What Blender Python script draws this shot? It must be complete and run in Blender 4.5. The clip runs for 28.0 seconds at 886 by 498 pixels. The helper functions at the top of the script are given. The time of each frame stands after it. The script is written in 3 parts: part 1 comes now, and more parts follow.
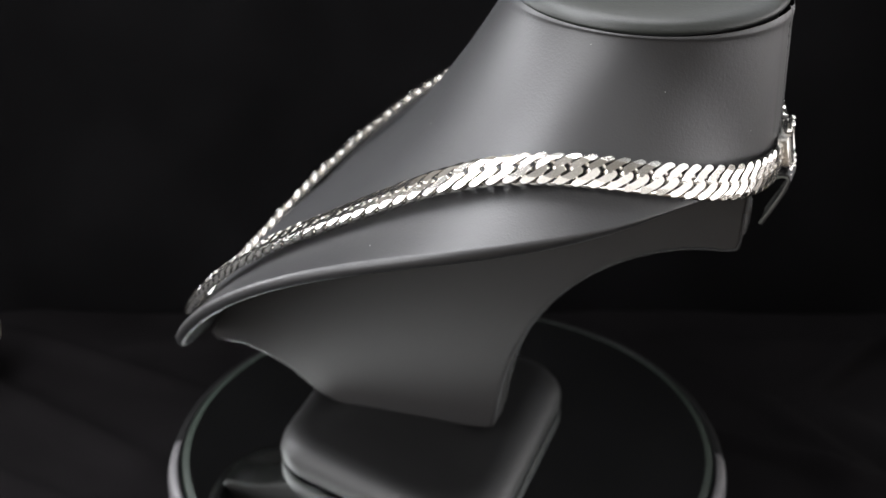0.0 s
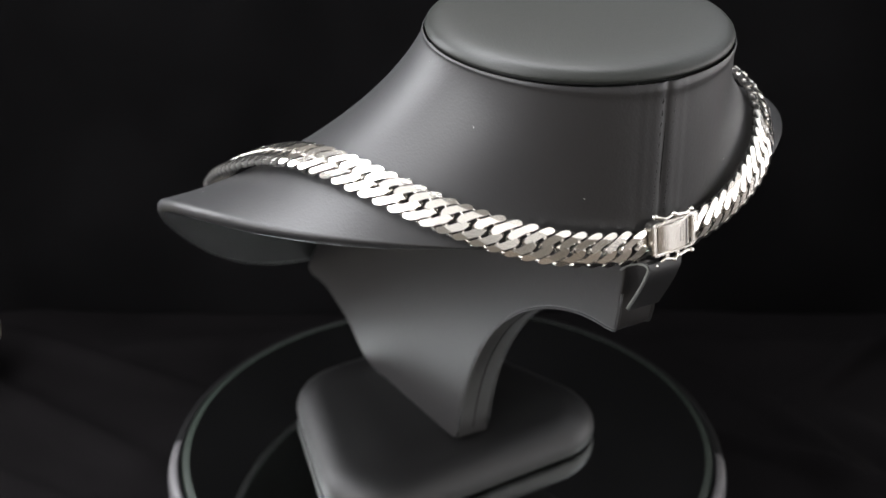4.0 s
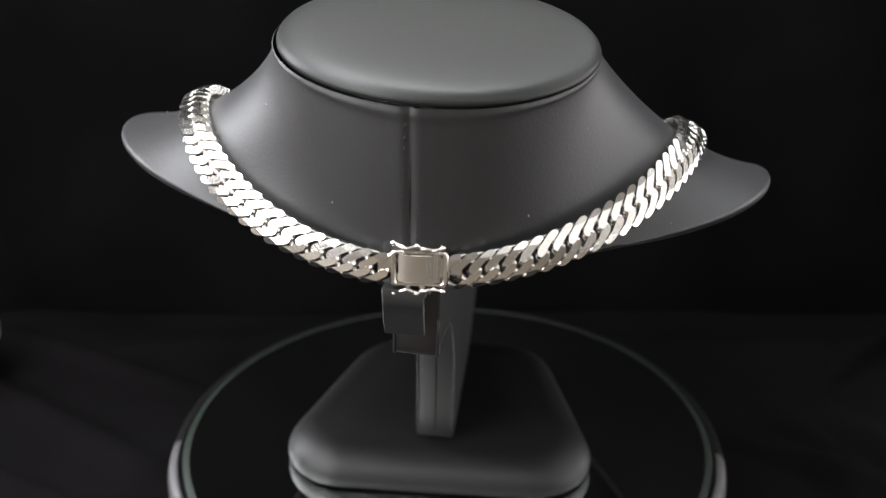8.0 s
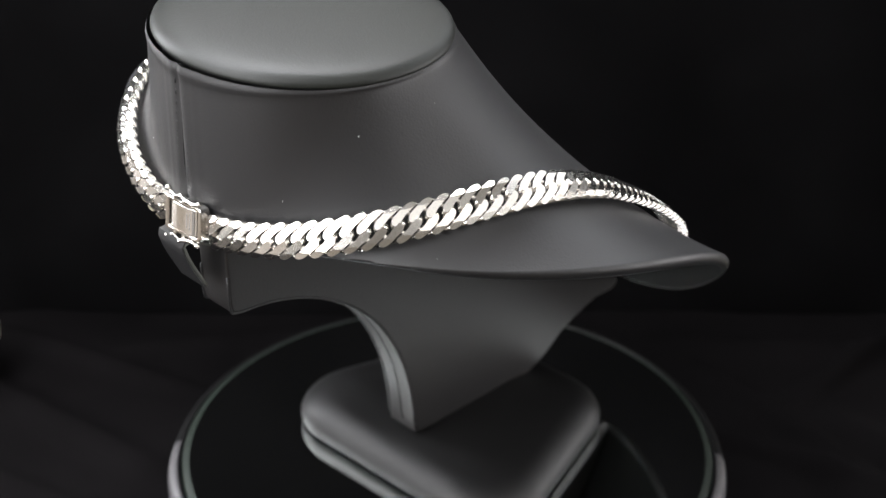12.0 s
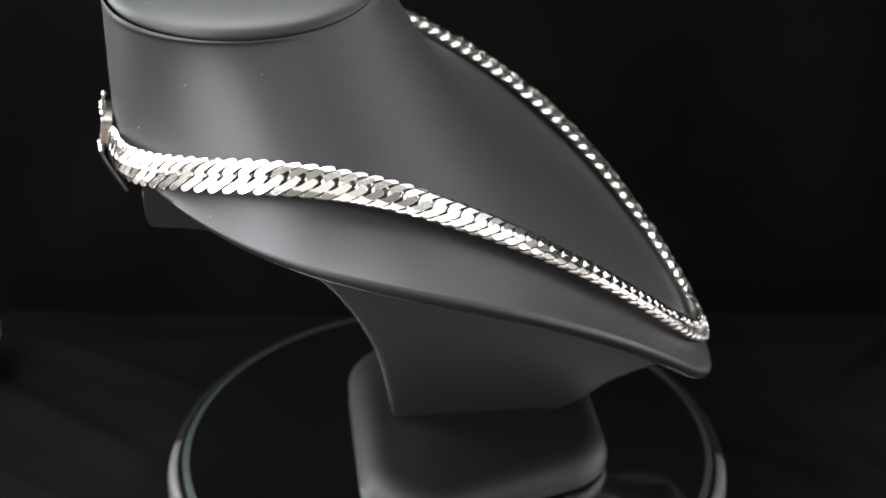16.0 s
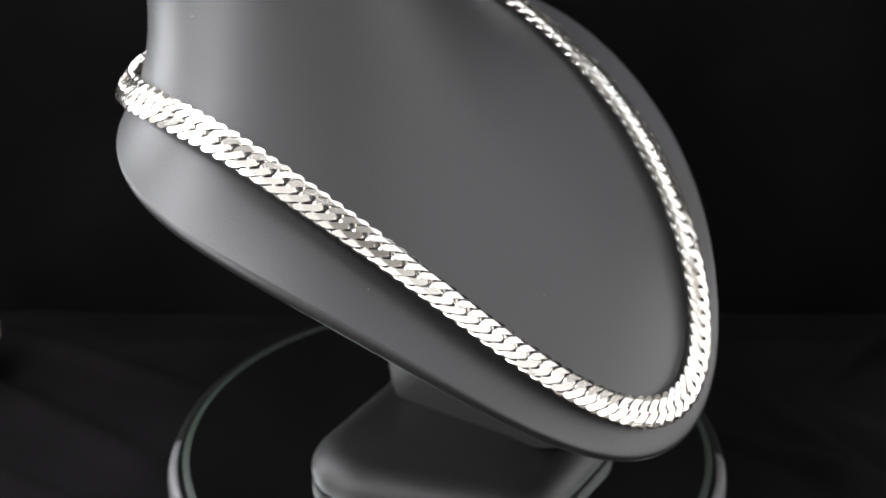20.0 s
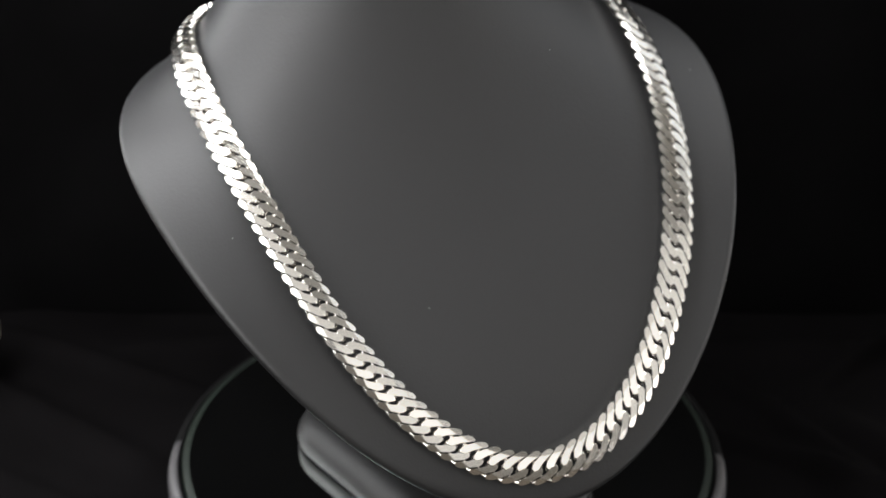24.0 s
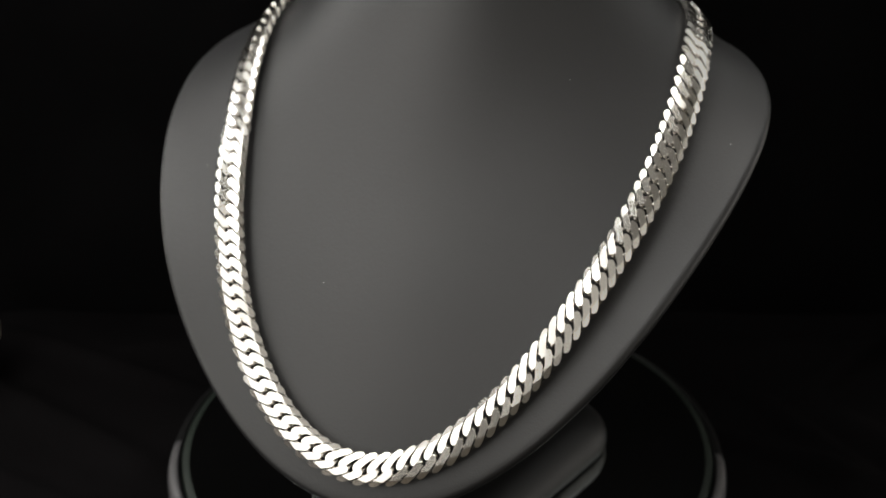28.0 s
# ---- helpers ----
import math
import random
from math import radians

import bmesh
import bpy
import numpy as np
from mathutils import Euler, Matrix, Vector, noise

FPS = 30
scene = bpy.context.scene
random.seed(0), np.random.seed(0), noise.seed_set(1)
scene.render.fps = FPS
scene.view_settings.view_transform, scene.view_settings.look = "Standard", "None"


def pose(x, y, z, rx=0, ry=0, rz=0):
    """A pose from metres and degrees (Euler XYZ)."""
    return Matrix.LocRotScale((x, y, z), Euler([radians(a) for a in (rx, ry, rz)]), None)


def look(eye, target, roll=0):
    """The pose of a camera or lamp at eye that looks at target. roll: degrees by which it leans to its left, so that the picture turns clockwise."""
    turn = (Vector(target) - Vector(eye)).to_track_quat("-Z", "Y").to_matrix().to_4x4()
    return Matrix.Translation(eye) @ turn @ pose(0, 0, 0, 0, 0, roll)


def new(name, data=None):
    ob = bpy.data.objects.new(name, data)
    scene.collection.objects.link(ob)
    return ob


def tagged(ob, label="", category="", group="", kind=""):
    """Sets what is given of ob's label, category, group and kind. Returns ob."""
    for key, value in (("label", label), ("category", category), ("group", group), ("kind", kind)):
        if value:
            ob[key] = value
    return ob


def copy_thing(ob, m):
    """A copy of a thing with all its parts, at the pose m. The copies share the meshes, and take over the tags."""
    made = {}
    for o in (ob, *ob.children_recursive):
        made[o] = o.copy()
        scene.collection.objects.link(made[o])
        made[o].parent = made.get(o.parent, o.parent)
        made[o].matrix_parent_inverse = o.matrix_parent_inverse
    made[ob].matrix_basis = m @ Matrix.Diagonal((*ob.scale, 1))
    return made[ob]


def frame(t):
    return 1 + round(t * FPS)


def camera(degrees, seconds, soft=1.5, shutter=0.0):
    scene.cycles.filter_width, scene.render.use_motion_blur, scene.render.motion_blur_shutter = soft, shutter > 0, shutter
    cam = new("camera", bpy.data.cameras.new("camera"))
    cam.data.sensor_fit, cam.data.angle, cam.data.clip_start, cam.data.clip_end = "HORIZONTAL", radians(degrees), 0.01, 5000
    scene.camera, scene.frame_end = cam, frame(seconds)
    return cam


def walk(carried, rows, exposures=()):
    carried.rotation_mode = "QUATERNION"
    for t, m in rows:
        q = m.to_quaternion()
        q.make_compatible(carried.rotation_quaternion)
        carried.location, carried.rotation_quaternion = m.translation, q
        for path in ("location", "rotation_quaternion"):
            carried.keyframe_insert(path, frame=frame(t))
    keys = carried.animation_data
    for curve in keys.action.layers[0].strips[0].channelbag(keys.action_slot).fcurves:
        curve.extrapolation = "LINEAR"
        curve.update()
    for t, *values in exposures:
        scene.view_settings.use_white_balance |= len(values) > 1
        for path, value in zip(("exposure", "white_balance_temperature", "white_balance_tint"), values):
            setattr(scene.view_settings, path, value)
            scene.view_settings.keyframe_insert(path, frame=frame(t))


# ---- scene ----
# One unit of the plan is the level distance from the lens to the turning axis.
UNIT = 0.5            # metres per plan unit
TABLE = -0.11         # plan height of the table top
TOP = -0.0063         # plan height of the mirror plate
TURN0, SPEED = 71.3345, 9.6662   # degrees at the start, degrees a second (clockwise from above)


def height(z):
    return (z - TABLE) * UNIT


# ---- camera ----
cam = camera(29.2306, 28.0, soft=1.5)
EYE = Vector((0.0, -UNIT, height(0.7002)))
AIM = EYE + Vector((-0.00266, 0.87658, -0.48123))
cam.data.dof.use_dof = True
cam.data.dof.focus_distance = 0.475
cam.data.dof.aperture_fstop = 13.0
walk(cam, [(0, look(EYE, AIM)), (28, look(EYE, AIM))],
     exposures=[(0, 0.0, 6400, 12), (20, 0.0, 6400, 12), (21, -0.12, 6400, 12), (22, -0.28, 6430, 12), (23.5, -0.55, 6500, 11), (25, -0.78, 6600, 9), (26, -0.82, 6750, 9), (27, -1.14, 6850, 9), (28, -1.52, 6900, 9)])

# ---- world and lights ----
world = bpy.data.worlds.new("world")
scene.world = world
world.use_nodes = True
world.node_tree.nodes["Background"].inputs[0].default_value = (0.02, 0.02, 0.022, 1)
world.node_tree.nodes["Background"].inputs[1].default_value = 0.2


STUDIO = Vector((0.0, 0.0, 0.17))     # what the lamps point at
REACH = 0.9                           # metres from there to each lamp


def softbox(name, azimuth, elevation, wide, high, radiance, tint=(1.0, 1.0, 1.0)):
    """A rectangular lamp; azimuth from the lens (0) over the right (90); all angles in degrees as seen from the stand."""
    a, e = radians(azimuth), radians(elevation)
    eye = STUDIO + REACH * Vector((math.cos(e) * math.sin(a), -math.cos(e) * math.cos(a), math.sin(e)))
    lamp = bpy.data.lights.new(name, "AREA")
    lamp.shape, lamp.size, lamp.size_y, lamp.color = "RECTANGLE", REACH * radians(wide), REACH * radians(high), tint
    lamp.energy = radiance * math.pi * lamp.size * lamp.size_y
    ob = new(name, lamp)
    ob.matrix_world = look(eye, STUDIO)
    return ob


# Unseen lamps, fitted to the tones on leather and chain; fixtures are assumed.
softbox("overhead_strip", 240.5, 63.5, 69, 18, 21.5, (0.97, 0.985, 1.0))
softbox("back_strip", 159, 69.5, 20, 18, 17.0)
softbox("left_softbox", 247.3, 18, 22, 48, 14.5, (0.97, 0.985, 1.0))
softbox("front_left_lamp", 305, 22, 50, 50, 8.2)
# Added fill that brightens the front of the collar.
softbox("front_fill", 352, 53, 84, 40, 1.25, (1.0, 0.99, 0.97))
# Three more added fill lamps, with no known source behind them.
softbox("right_fill", 90, -1, 90, 22, 4.4, (1.0, 0.985, 0.99))
softbox("back_fill", 128, 37, 64, 30, 2.3, (0.93, 0.965, 1.0))
softbox("front_right_fill", 54, 31, 90, 33, 1.45, (1.0, 0.99, 0.97))

# ---- materials ----


def nodes_of(name):
    m = bpy.data.materials.new(name)
    m.use_nodes = True
    return m, m.node_tree.nodes, m.node_tree.links, m.node_tree.nodes["Principled BSDF"]


def surface(name, color, rough, metal=0.0, spec=0.5, vary=0.15, coarse=30.0, fine=900.0, bump=0.0, bump_scale=1500.0, sheen=0.0,
            rough_vary=0.08):
    """Two scales of colour variation, a varying gloss and a fine relief."""
    m, n, l, b = nodes_of(name)
    tc = n.new("ShaderNodeTexCoord")
    big, small = n.new("ShaderNodeTexNoise"), n.new("ShaderNodeTexNoise")
    big.inputs["Scale"].default_value, small.inputs["Scale"].default_value = coarse, fine
    big.inputs["Detail"].default_value, small.inputs["Detail"].default_value = 4, 3
    mix = n.new("ShaderNodeMath")
    mix.operation = "MULTIPLY_ADD"
    mix.inputs[1].default_value = 0.6
    l.new(tc.outputs["Object"], big.inputs["Vector"])
    l.new(tc.outputs["Object"], small.inputs["Vector"])
    half = n.new("ShaderNodeMath")
    half.operation = "MULTIPLY"
    half.inputs[1].default_value = 0.4
    l.new(small.outputs["Fac"], half.inputs[0])
    l.new(big.outputs["Fac"], mix.inputs[0])
    l.new(half.outputs[0], mix.inputs[2])
    ramp = n.new("ShaderNodeValToRGB")
    ramp.color_ramp.elements[0].position, ramp.color_ramp.elements[1].position = 0.3, 0.7
    ramp.color_ramp.elements[0].color = (*[c * (1 - vary) for c in color], 1)
    ramp.color_ramp.elements[1].color = (*[c * (1 + vary) for c in color], 1)
    l.new(mix.outputs[0], ramp.inputs["Fac"])
    l.new(ramp.outputs["Color"], b.inputs["Base Color"])
    r = n.new("ShaderNodeMapRange")
    r.inputs["To Min"].default_value, r.inputs["To Max"].default_value = rough - rough_vary, rough + rough_vary
    l.new(mix.outputs[0], r.inputs["Value"])
    l.new(r.outputs[0], b.inputs["Roughness"])
    b.inputs["Metallic"].default_value = metal
    b.inputs["Specular IOR Level"].default_value = spec
    b.inputs["Sheen Weight"].default_value = sheen
    if bump:
        v = n.new("ShaderNodeTexNoise")
        v.inputs["Scale"].default_value, v.inputs["Detail"].default_value = bump_scale, 3
        l.new(tc.outputs["Object"], v.inputs["Vector"])
        bp = n.new("ShaderNodeBump")
        bp.inputs["Strength"].default_value, bp.inputs["Distance"].default_value = bump, 0.0004
        l.new(v.outputs["Fac"], bp.inputs["Height"])
        l.new(bp.outputs["Normal"], b.inputs["Normal"])
    return m


def leather(name, color, rough, spec=0.5):
    """Grained leatherette: small cells with creases between them, over a soft unevenness."""
    m = surface(name, color, rough, spec=spec, vary=0.12, coarse=18, fine=500, rough_vary=0.05)
    n, l, b = m.node_tree.nodes, m.node_tree.links, m.node_tree.nodes["Principled BSDF"]
    b.inputs["IOR"].default_value = 1.5
    tc = n.new("ShaderNodeTexCoord")
    cells = n.new("ShaderNodeTexVoronoi")
    cells.inputs["Scale"].default_value = 1500
    soft = n.new("ShaderNodeTexNoise")
    soft.inputs["Scale"].default_value, soft.inputs["Detail"].default_value = 700, 4
    l.new(tc.outputs["Object"], cells.inputs["Vector"])
    l.new(tc.outputs["Object"], soft.inputs["Vector"])
    add = n.new("ShaderNodeMath")
    add.operation = "MULTIPLY_ADD"
    add.inputs[1].default_value = 0.8
    l.new(cells.outputs["Distance"], add.inputs[0])
    l.new(soft.outputs["Fac"], add.inputs[2])
    bp = n.new("ShaderNodeBump")
    bp.inputs["Strength"].default_value, bp.inputs["Distance"].default_value = 0.17, 0.0002
    l.new(add.outputs[0], bp.inputs["Height"])
    l.new(bp.outputs["Normal"], b.inputs["Normal"])
    return m


LEATHER = leather("black_leatherette", (0.0090, 0.0090, 0.0096), 0.47)
LEATHER_TOP = leather("black_leatherette_cap", (0.0085, 0.0098, 0.0083), 0.46, 0.32)
# Same leatherette darkened for the pad: shade under the collar put into colour.
LEATHER_SHADED = leather("shaded_black_leatherette", (0.0032, 0.0031, 0.0032), 0.5, 0.36)
LEATHER_STEM = leather("black_leatherette_stem", (0.0080, 0.0073, 0.0073), 0.46, 0.5)
# Darker leather for the collar's underside, with its shade put into the colour.
UNDERSIDE_SHADE = surface("shaded_leatherette_underside", (0.0042, 0.0045, 0.0044), 0.62, spec=0.18, vary=0.2, coarse=40, fine=900, bump=0.2, bump_scale=1800)
THREAD = surface("black_thread", (0.004, 0.004, 0.004), 0.6, vary=0.3, spec=0.6)
# Near-black puts shade into neck gap, seam, stem crease and foot gap.
GAP_SHADE = surface("gap_shade", (0.006, 0.006, 0.006), 0.9, spec=0.1)
RAW_EDGE = surface("grey_raw_leather_edge", (0.11, 0.115, 0.105), 0.8, vary=0.3, coarse=300, fine=2500)
LINT = surface("white_lint", (0.38, 0.38, 0.37), 0.9, spec=0.1)
SILVER = surface("polished_silver", (0.66, 0.64, 0.605), 0.2, metal=1.0, vary=0.03, coarse=300, fine=3000, rough_vary=0.04)
SILVER_CLASP = surface("brushed_silver", (0.68, 0.66, 0.625), 0.2, metal=1.0, vary=0.04, coarse=300, fine=3000, rough_vary=0.05)
STAMP = surface("dull_stamped_silver", (0.30, 0.29, 0.28), 0.5, metal=1.0, vary=0.1)
MIRROR = surface("mirror_glass", (0.80, 0.83, 0.81), 0.03, metal=1.0, vary=0.02, coarse=10, fine=200, rough_vary=0.02)
GLASS_EDGE = surface("green_glass_edge", (0.0105, 0.0145, 0.0115), 0.5, spec=0.12, vary=0.15, coarse=20, fine=200)
DRUM = surface("matte_black_plastic", (0.0025, 0.0025, 0.0025), 0.7, spec=0.06, vary=0.1, coarse=20, fine=600)
TRIM = surface("satin_grey_plastic", (0.036, 0.034, 0.036), 0.5, vary=0.06, coarse=20, fine=600)
DRUM_TOP = surface("black_plastic", (0.012, 0.012, 0.013), 0.5, vary=0.2)
CLOTH = surface("black_cloth", (0.0028, 0.0025, 0.0027), 0.95, spec=0.02, vary=0.6, coarse=12, fine=1500, bump=0.6, bump_scale=2500)
CURTAIN = surface("black_curtain", (0.0028, 0.0027, 0.0029), 0.95, spec=0.02, vary=0.6, coarse=14, fine=1200, bump=0.5, bump_scale=2500)
CREAM = surface("cream_lacquer", (0.62, 0.58, 0.40), 0.35, vary=0.08, coarse=40)
PLASTER = surface("warm_plaster", (0.60, 0.565, 0.50), 0.9, vary=0.06, coarse=2, fine=60, bump=0.3, bump_scale=200)
CEILING = surface("pale_ceiling_paint", (0.58, 0.57, 0.53), 0.9, vary=0.05, coarse=2, fine=60)
FLOOR = surface("brown_floor_vinyl", (0.16, 0.12, 0.09), 0.5, vary=0.25, coarse=4, fine=80)
WOOD = surface("dark_brown_wood", (0.11, 0.09, 0.07), 0.45, vary=0.04, coarse=6, fine=90)

# ---- building helpers ----


def part(name, bm, material, parent, label="", smooth=True, category=""):
    """Links a bmesh as one mesh object under a thing or a part."""
    me = bpy.data.meshes.new(name)
    bmesh.ops.recalc_face_normals(bm, faces=bm.faces)
    bm.to_mesh(me)
    bm.free()
    me.materials.append(material)
    if smooth:
        me.shade_smooth()
    ob = new(name, me)
    ob.parent = parent
    return tagged(ob, label, category)


def rings(rows, closed=True, cap_start=False, cap_end=False):
    """A skin over rows of points, each row with the same count."""
    bm = bmesh.new()
    grid = [[bm.verts.new(p) for p in row] for row in rows]
    n = len(rows[0])
    for a, b in zip(grid, grid[1:]):
        for i in range(n if closed else n - 1):
            bm.faces.new((a[i], a[(i + 1) % n], b[(i + 1) % n], b[i]))
    if cap_start:
        bm.faces.new(grid[0])
    if cap_end:
        bm.faces.new(grid[-1])
    return bm


def box(x0, x1, y0, y1, z0, z1, bevel=0.0, seg=2):
    bm = bmesh.new()
    bmesh.ops.create_cube(bm, size=1.0)
    bmesh.ops.transform(bm, verts=bm.verts, matrix=Matrix.LocRotScale(
        ((x0 + x1) / 2, (y0 + y1) / 2, (z0 + z1) / 2), None, (x1 - x0, y1 - y0, z1 - z0)))
    if bevel:
        bmesh.ops.bevel(bm, geom=bm.edges, offset=bevel, segments=seg, affect="EDGES")
    return bm


def tube(points, radius, n=8, closed=False):
    """A round wire along points."""
    pts = [Vector(p) for p in points]
    rows, side = [], Vector((0.13, 0.21, 0.97))
    for i, p in enumerate(pts):
        a, b = pts[max(i - 1, 0)], pts[min(i + 1, len(pts) - 1)]
        d = (b - a).normalized()
        u = (side - d * side.dot(d)).normalized()
        w = d.cross(u)
        side = u
        rows.append([p + (u * math.cos(k * math.tau / n) + w * math.sin(k * math.tau / n)) * radius for k in range(n)])
    return rings(rows, True, True, True)


def ball(bm, at, radius, seg=10):
    bmesh.ops.create_uvsphere(bm, u_segments=seg, v_segments=seg - 2, radius=radius, matrix=Matrix.Translation(at))


def revolve(profile, n=96):
    return rings([[(r * math.cos(k * math.tau / n), r * math.sin(k * math.tau / n), z) for k in range(n)] for r, z in profile])


def thing(name, at, label, category, group=""):
    ob = new(name)
    ob.matrix_world = at
    return tagged(ob, label, category, group)


def sharpen(ob, degrees=35):
    """Keeps edges crisp where faces meet at more than the angle."""
    bm = bmesh.new()
    bm.from_mesh(ob.data)
    for e in bm.edges:
        if len(e.link_faces) == 2 and e.calc_face_angle(0) > radians(degrees):
            e.smooth = False
    bm.to_mesh(ob.data)
    bm.free()
    return ob


# ---- room ----
FLOOR_Z = -0.75
bm = box(-2, 2, -2.6, 1.4, FLOOR_Z - 0.1, FLOOR_Z)
tagged(part("floor", bm, FLOOR, None, smooth=False), "brown vinyl floor of the room", "floor", kind="structure")
bm = box(-2, 2, -2.6, 1.4, 1.8, 1.9)
tagged(part("ceiling", bm, CEILING, None, smooth=False), "plain pale painted ceiling", "ceiling", kind="structure")
for nm, b in (("wall_north", (-2, 2, 1.4, 1.5)), ("wall_south", (-2, 2, -2.7, -2.6)),
              ("wall_west", (-2.1, -2, -2.7, 1.5)), ("wall_east", (2, 2.1, -2.7, 1.5))):
    tagged(part(nm, box(*b, FLOOR_Z, 1.8), PLASTER, None, smooth=False), "plain warm pale plastered wall", "wall", kind="structure")

# table under the cloth
table = thing("table", pose(0, 0, FLOOR_Z), "dark brown wooden table partly covered by black cloth", "table")
part("tabletop", box(-0.8, 0.8, -0.95, 0.5, 0.71, 0.7455, 0.004), WOOD, table, smooth=False)
for lx in (-0.72, 0.72):
    for ly in (-0.87, 0.42):
        part("leg", box(lx - 0.03, lx + 0.03, ly - 0.03, ly + 0.03, 0.0, 0.71, 0.004), WOOD, table, smooth=False)

# black cloth on the table, with soft creases
BACK = 0.158


def fold(x, y, cx, cy, deg, width, high, length):
    """A soft ridge through (cx, cy) in the direction deg."""
    c, s = math.cos(radians(deg)), math.sin(radians(deg))
    u, v = (x - cx) * c + (y - cy) * s, -(x - cx) * s + (y - cy) * c
    return high * math.exp(-(v / width) ** 2) * math.exp(-(u / length) ** 4)


def cloth_z(x, y):
    free = min(max((math.hypot(x, y) - 0.106) / 0.02, 0.0), 1.0)
    if not free:
        return 0.0
    # creases to the left of the turntable
    z = fold(x, y, -0.157, 0.130, -27, 0.004, 0.0045, 0.055) + fold(x, y, -0.165, 0.085, -36, 0.006, 0.005, 0.06)
    z += fold(x, y, -0.20, 0.05, -26, 0.007, 0.006, 0.08) + fold(x, y, -0.18, 0.00, -48, 0.007, 0.005, 0.06)
    # creases to the right of it
    z += fold(x, y, 0.1436, 0.0768, -55, 0.0045, 0.005, 0.055) + fold(x, y, 0.162, 0.1086, 49, 0.0035, 0.004, 0.028)
    z += fold(x, y, 0.178, 0.128, 40, 0.004, 0.006, 0.05) + fold(x, y, 0.152, 0.045, -34, 0.004, 0.006, 0.06)
    z += fold(x, y, 0.19, 0.05, -50, 0.008, 0.005, 0.06) + fold(x, y, 0.165, 0.02, -62, 0.007, 0.005, 0.05)
    z += fold(x, y, 0.15, 0.138, -3, 0.007, 0.004, 0.08) + fold(x, y, -0.10, 0.145, 6, 0.006, 0.003, 0.05)
    z += 0.0016 * (noise.noise((x * 16, y * 16, 3.0)) + 0.6) + 0.0010 * (noise.noise((x * 45, y * 60, 7.0)) + 0.7)
    return z * free


def sheet(name, nu, nv, place, thick, material, label, category):
    rows = [[place(i / nu, j / nv) for i in range(nu + 1)] for j in range(nv + 1)]
    bm = rings(rows, closed=False)
    ob = tagged(part(name, bm, material, None), label, category)
    s = ob.modifiers.new("thickness", "SOLIDIFY")
    s.thickness, s.offset = thick, -1
    return ob


sheet("table_cloth", 300, 160, lambda u, v: (-0.45 + 0.9 * u, -0.26 + (BACK + 0.06 + 0.26) * v,
      cloth_z(-0.45 + 0.9 * u, -0.26 + (BACK + 0.06 + 0.26) * v)), 0.002, CLOTH, "black velvet cloth with soft creases spread on the table", "cloth")


def curtain_at(u, v):
    x, z = -0.32 + 0.64 * u, 0.30 * v
    deep = 0.004 * noise.noise((x * 7, z * 2.2, 8)) + 0.003 * noise.noise((x * 19, z * 3, 2))
    deep += fold(x, z, -0.25, 0.33, -62, 0.03, 0.006, 0.2) + fold(x, z, 0.26, 0.28, 80, 0.02, 0.006, 0.2) + fold(x, z, 0.33, 0.33, 55, 0.02, 0.005, 0.15)
    return (x, BACK + 0.012 - deep, z - 0.001)


sheet("backdrop_curtain", 170, 44, curtain_at, -0.003, CURTAIN, "black velvet backdrop hanging behind the turntable in soft folds", "backdrop")

# cream round things of unknown kind, placed to just enter the camera's view
ornament = thing("cream_round_thing", pose(-0.2102, 0.118, 0.0), "small cream round thing of unknown kind on black cloth", "ornament", "cream ornaments")
bm = revolve([(0.0001, 0.0), (0.010, 0.0), (0.011, 0.002), (0.007, 0.004), (0.006, 0.008)], 32)
part("foot", bm, CREAM, ornament)
bm = revolve([(0.0001, 0.007)] + [(0.0185 * math.sin(a * math.pi / 14), 0.026 - 0.0195 * math.cos(a * math.pi / 14)) for a in range(2, 14)] + [(0.0001, 0.0455)], 32)
part("ball", bm, CREAM, ornament)
copy_thing(ornament, pose(0.2090, 0.118, -0.001))

# ---- turntable ----
turntable = thing("turntable", pose(0, 0, 0), "round black motorised turntable with grey trim standing on black cloth", "turntable")
R = 0.0989
zt = height(TOP) - 0.0068
zr = height(TOP) - 0.0014
shoulder = [(R - 0.0036 + 0.0036 * math.sin(radians(d)), zr - 0.0050 + 0.0050 * math.cos(radians(d))) for d in range(0, 91, 9)]
drum = part("drum", revolve([(R - 0.0050, 0.003), (R - 0.001, 0.0045), (R, 0.008)] + shoulder[::-1]), DRUM, turntable, "matte black drum wall with a rounded shoulder")
part("drum_top", revolve([(R - 0.0036, zr), (R - 0.0039, zr - 0.0004), (R - 0.0039, zt), (0.02, zt), (0.018, zt - 0.002), (0.0001, zt - 0.002)]), DRUM_TOP, turntable, "black plastic top of the drum")
# grey trim round the front half of the drum, rounded off at both ends
trim = []
for k in range(61):
    a = radians(93 + (271.5 - 93) * k / 60)
    end = min(k, 60 - k)
    skin = 0.0006 * min(1.0, 0.25 + 0.25 * end)
    trim.append([((r + skin) * math.sin(a), (r + skin) * math.cos(a), z + skin) for r, z in [(R, 0.012)] + shoulder[::-1]] + [((R - 0.004) * math.sin(a), (R - 0.004) * math.cos(a), zr - 0.003)])
part("front_trim", rings(trim, True, True, True), TRIM, turntable, "satin grey plastic trim round the front")
platter = new("mirror_platter")
platter.parent = turntable
platter.matrix_basis = pose(0, 0, height(TOP))
tagged(platter, "round mirror plate with a green glass edge")
RG = 0.1885 * UNIT
part("mirror_plate", revolve([(0.0001, 0.0), (RG - 0.0026, 0.0)]), MIRROR, platter, "silvered mirror surface")
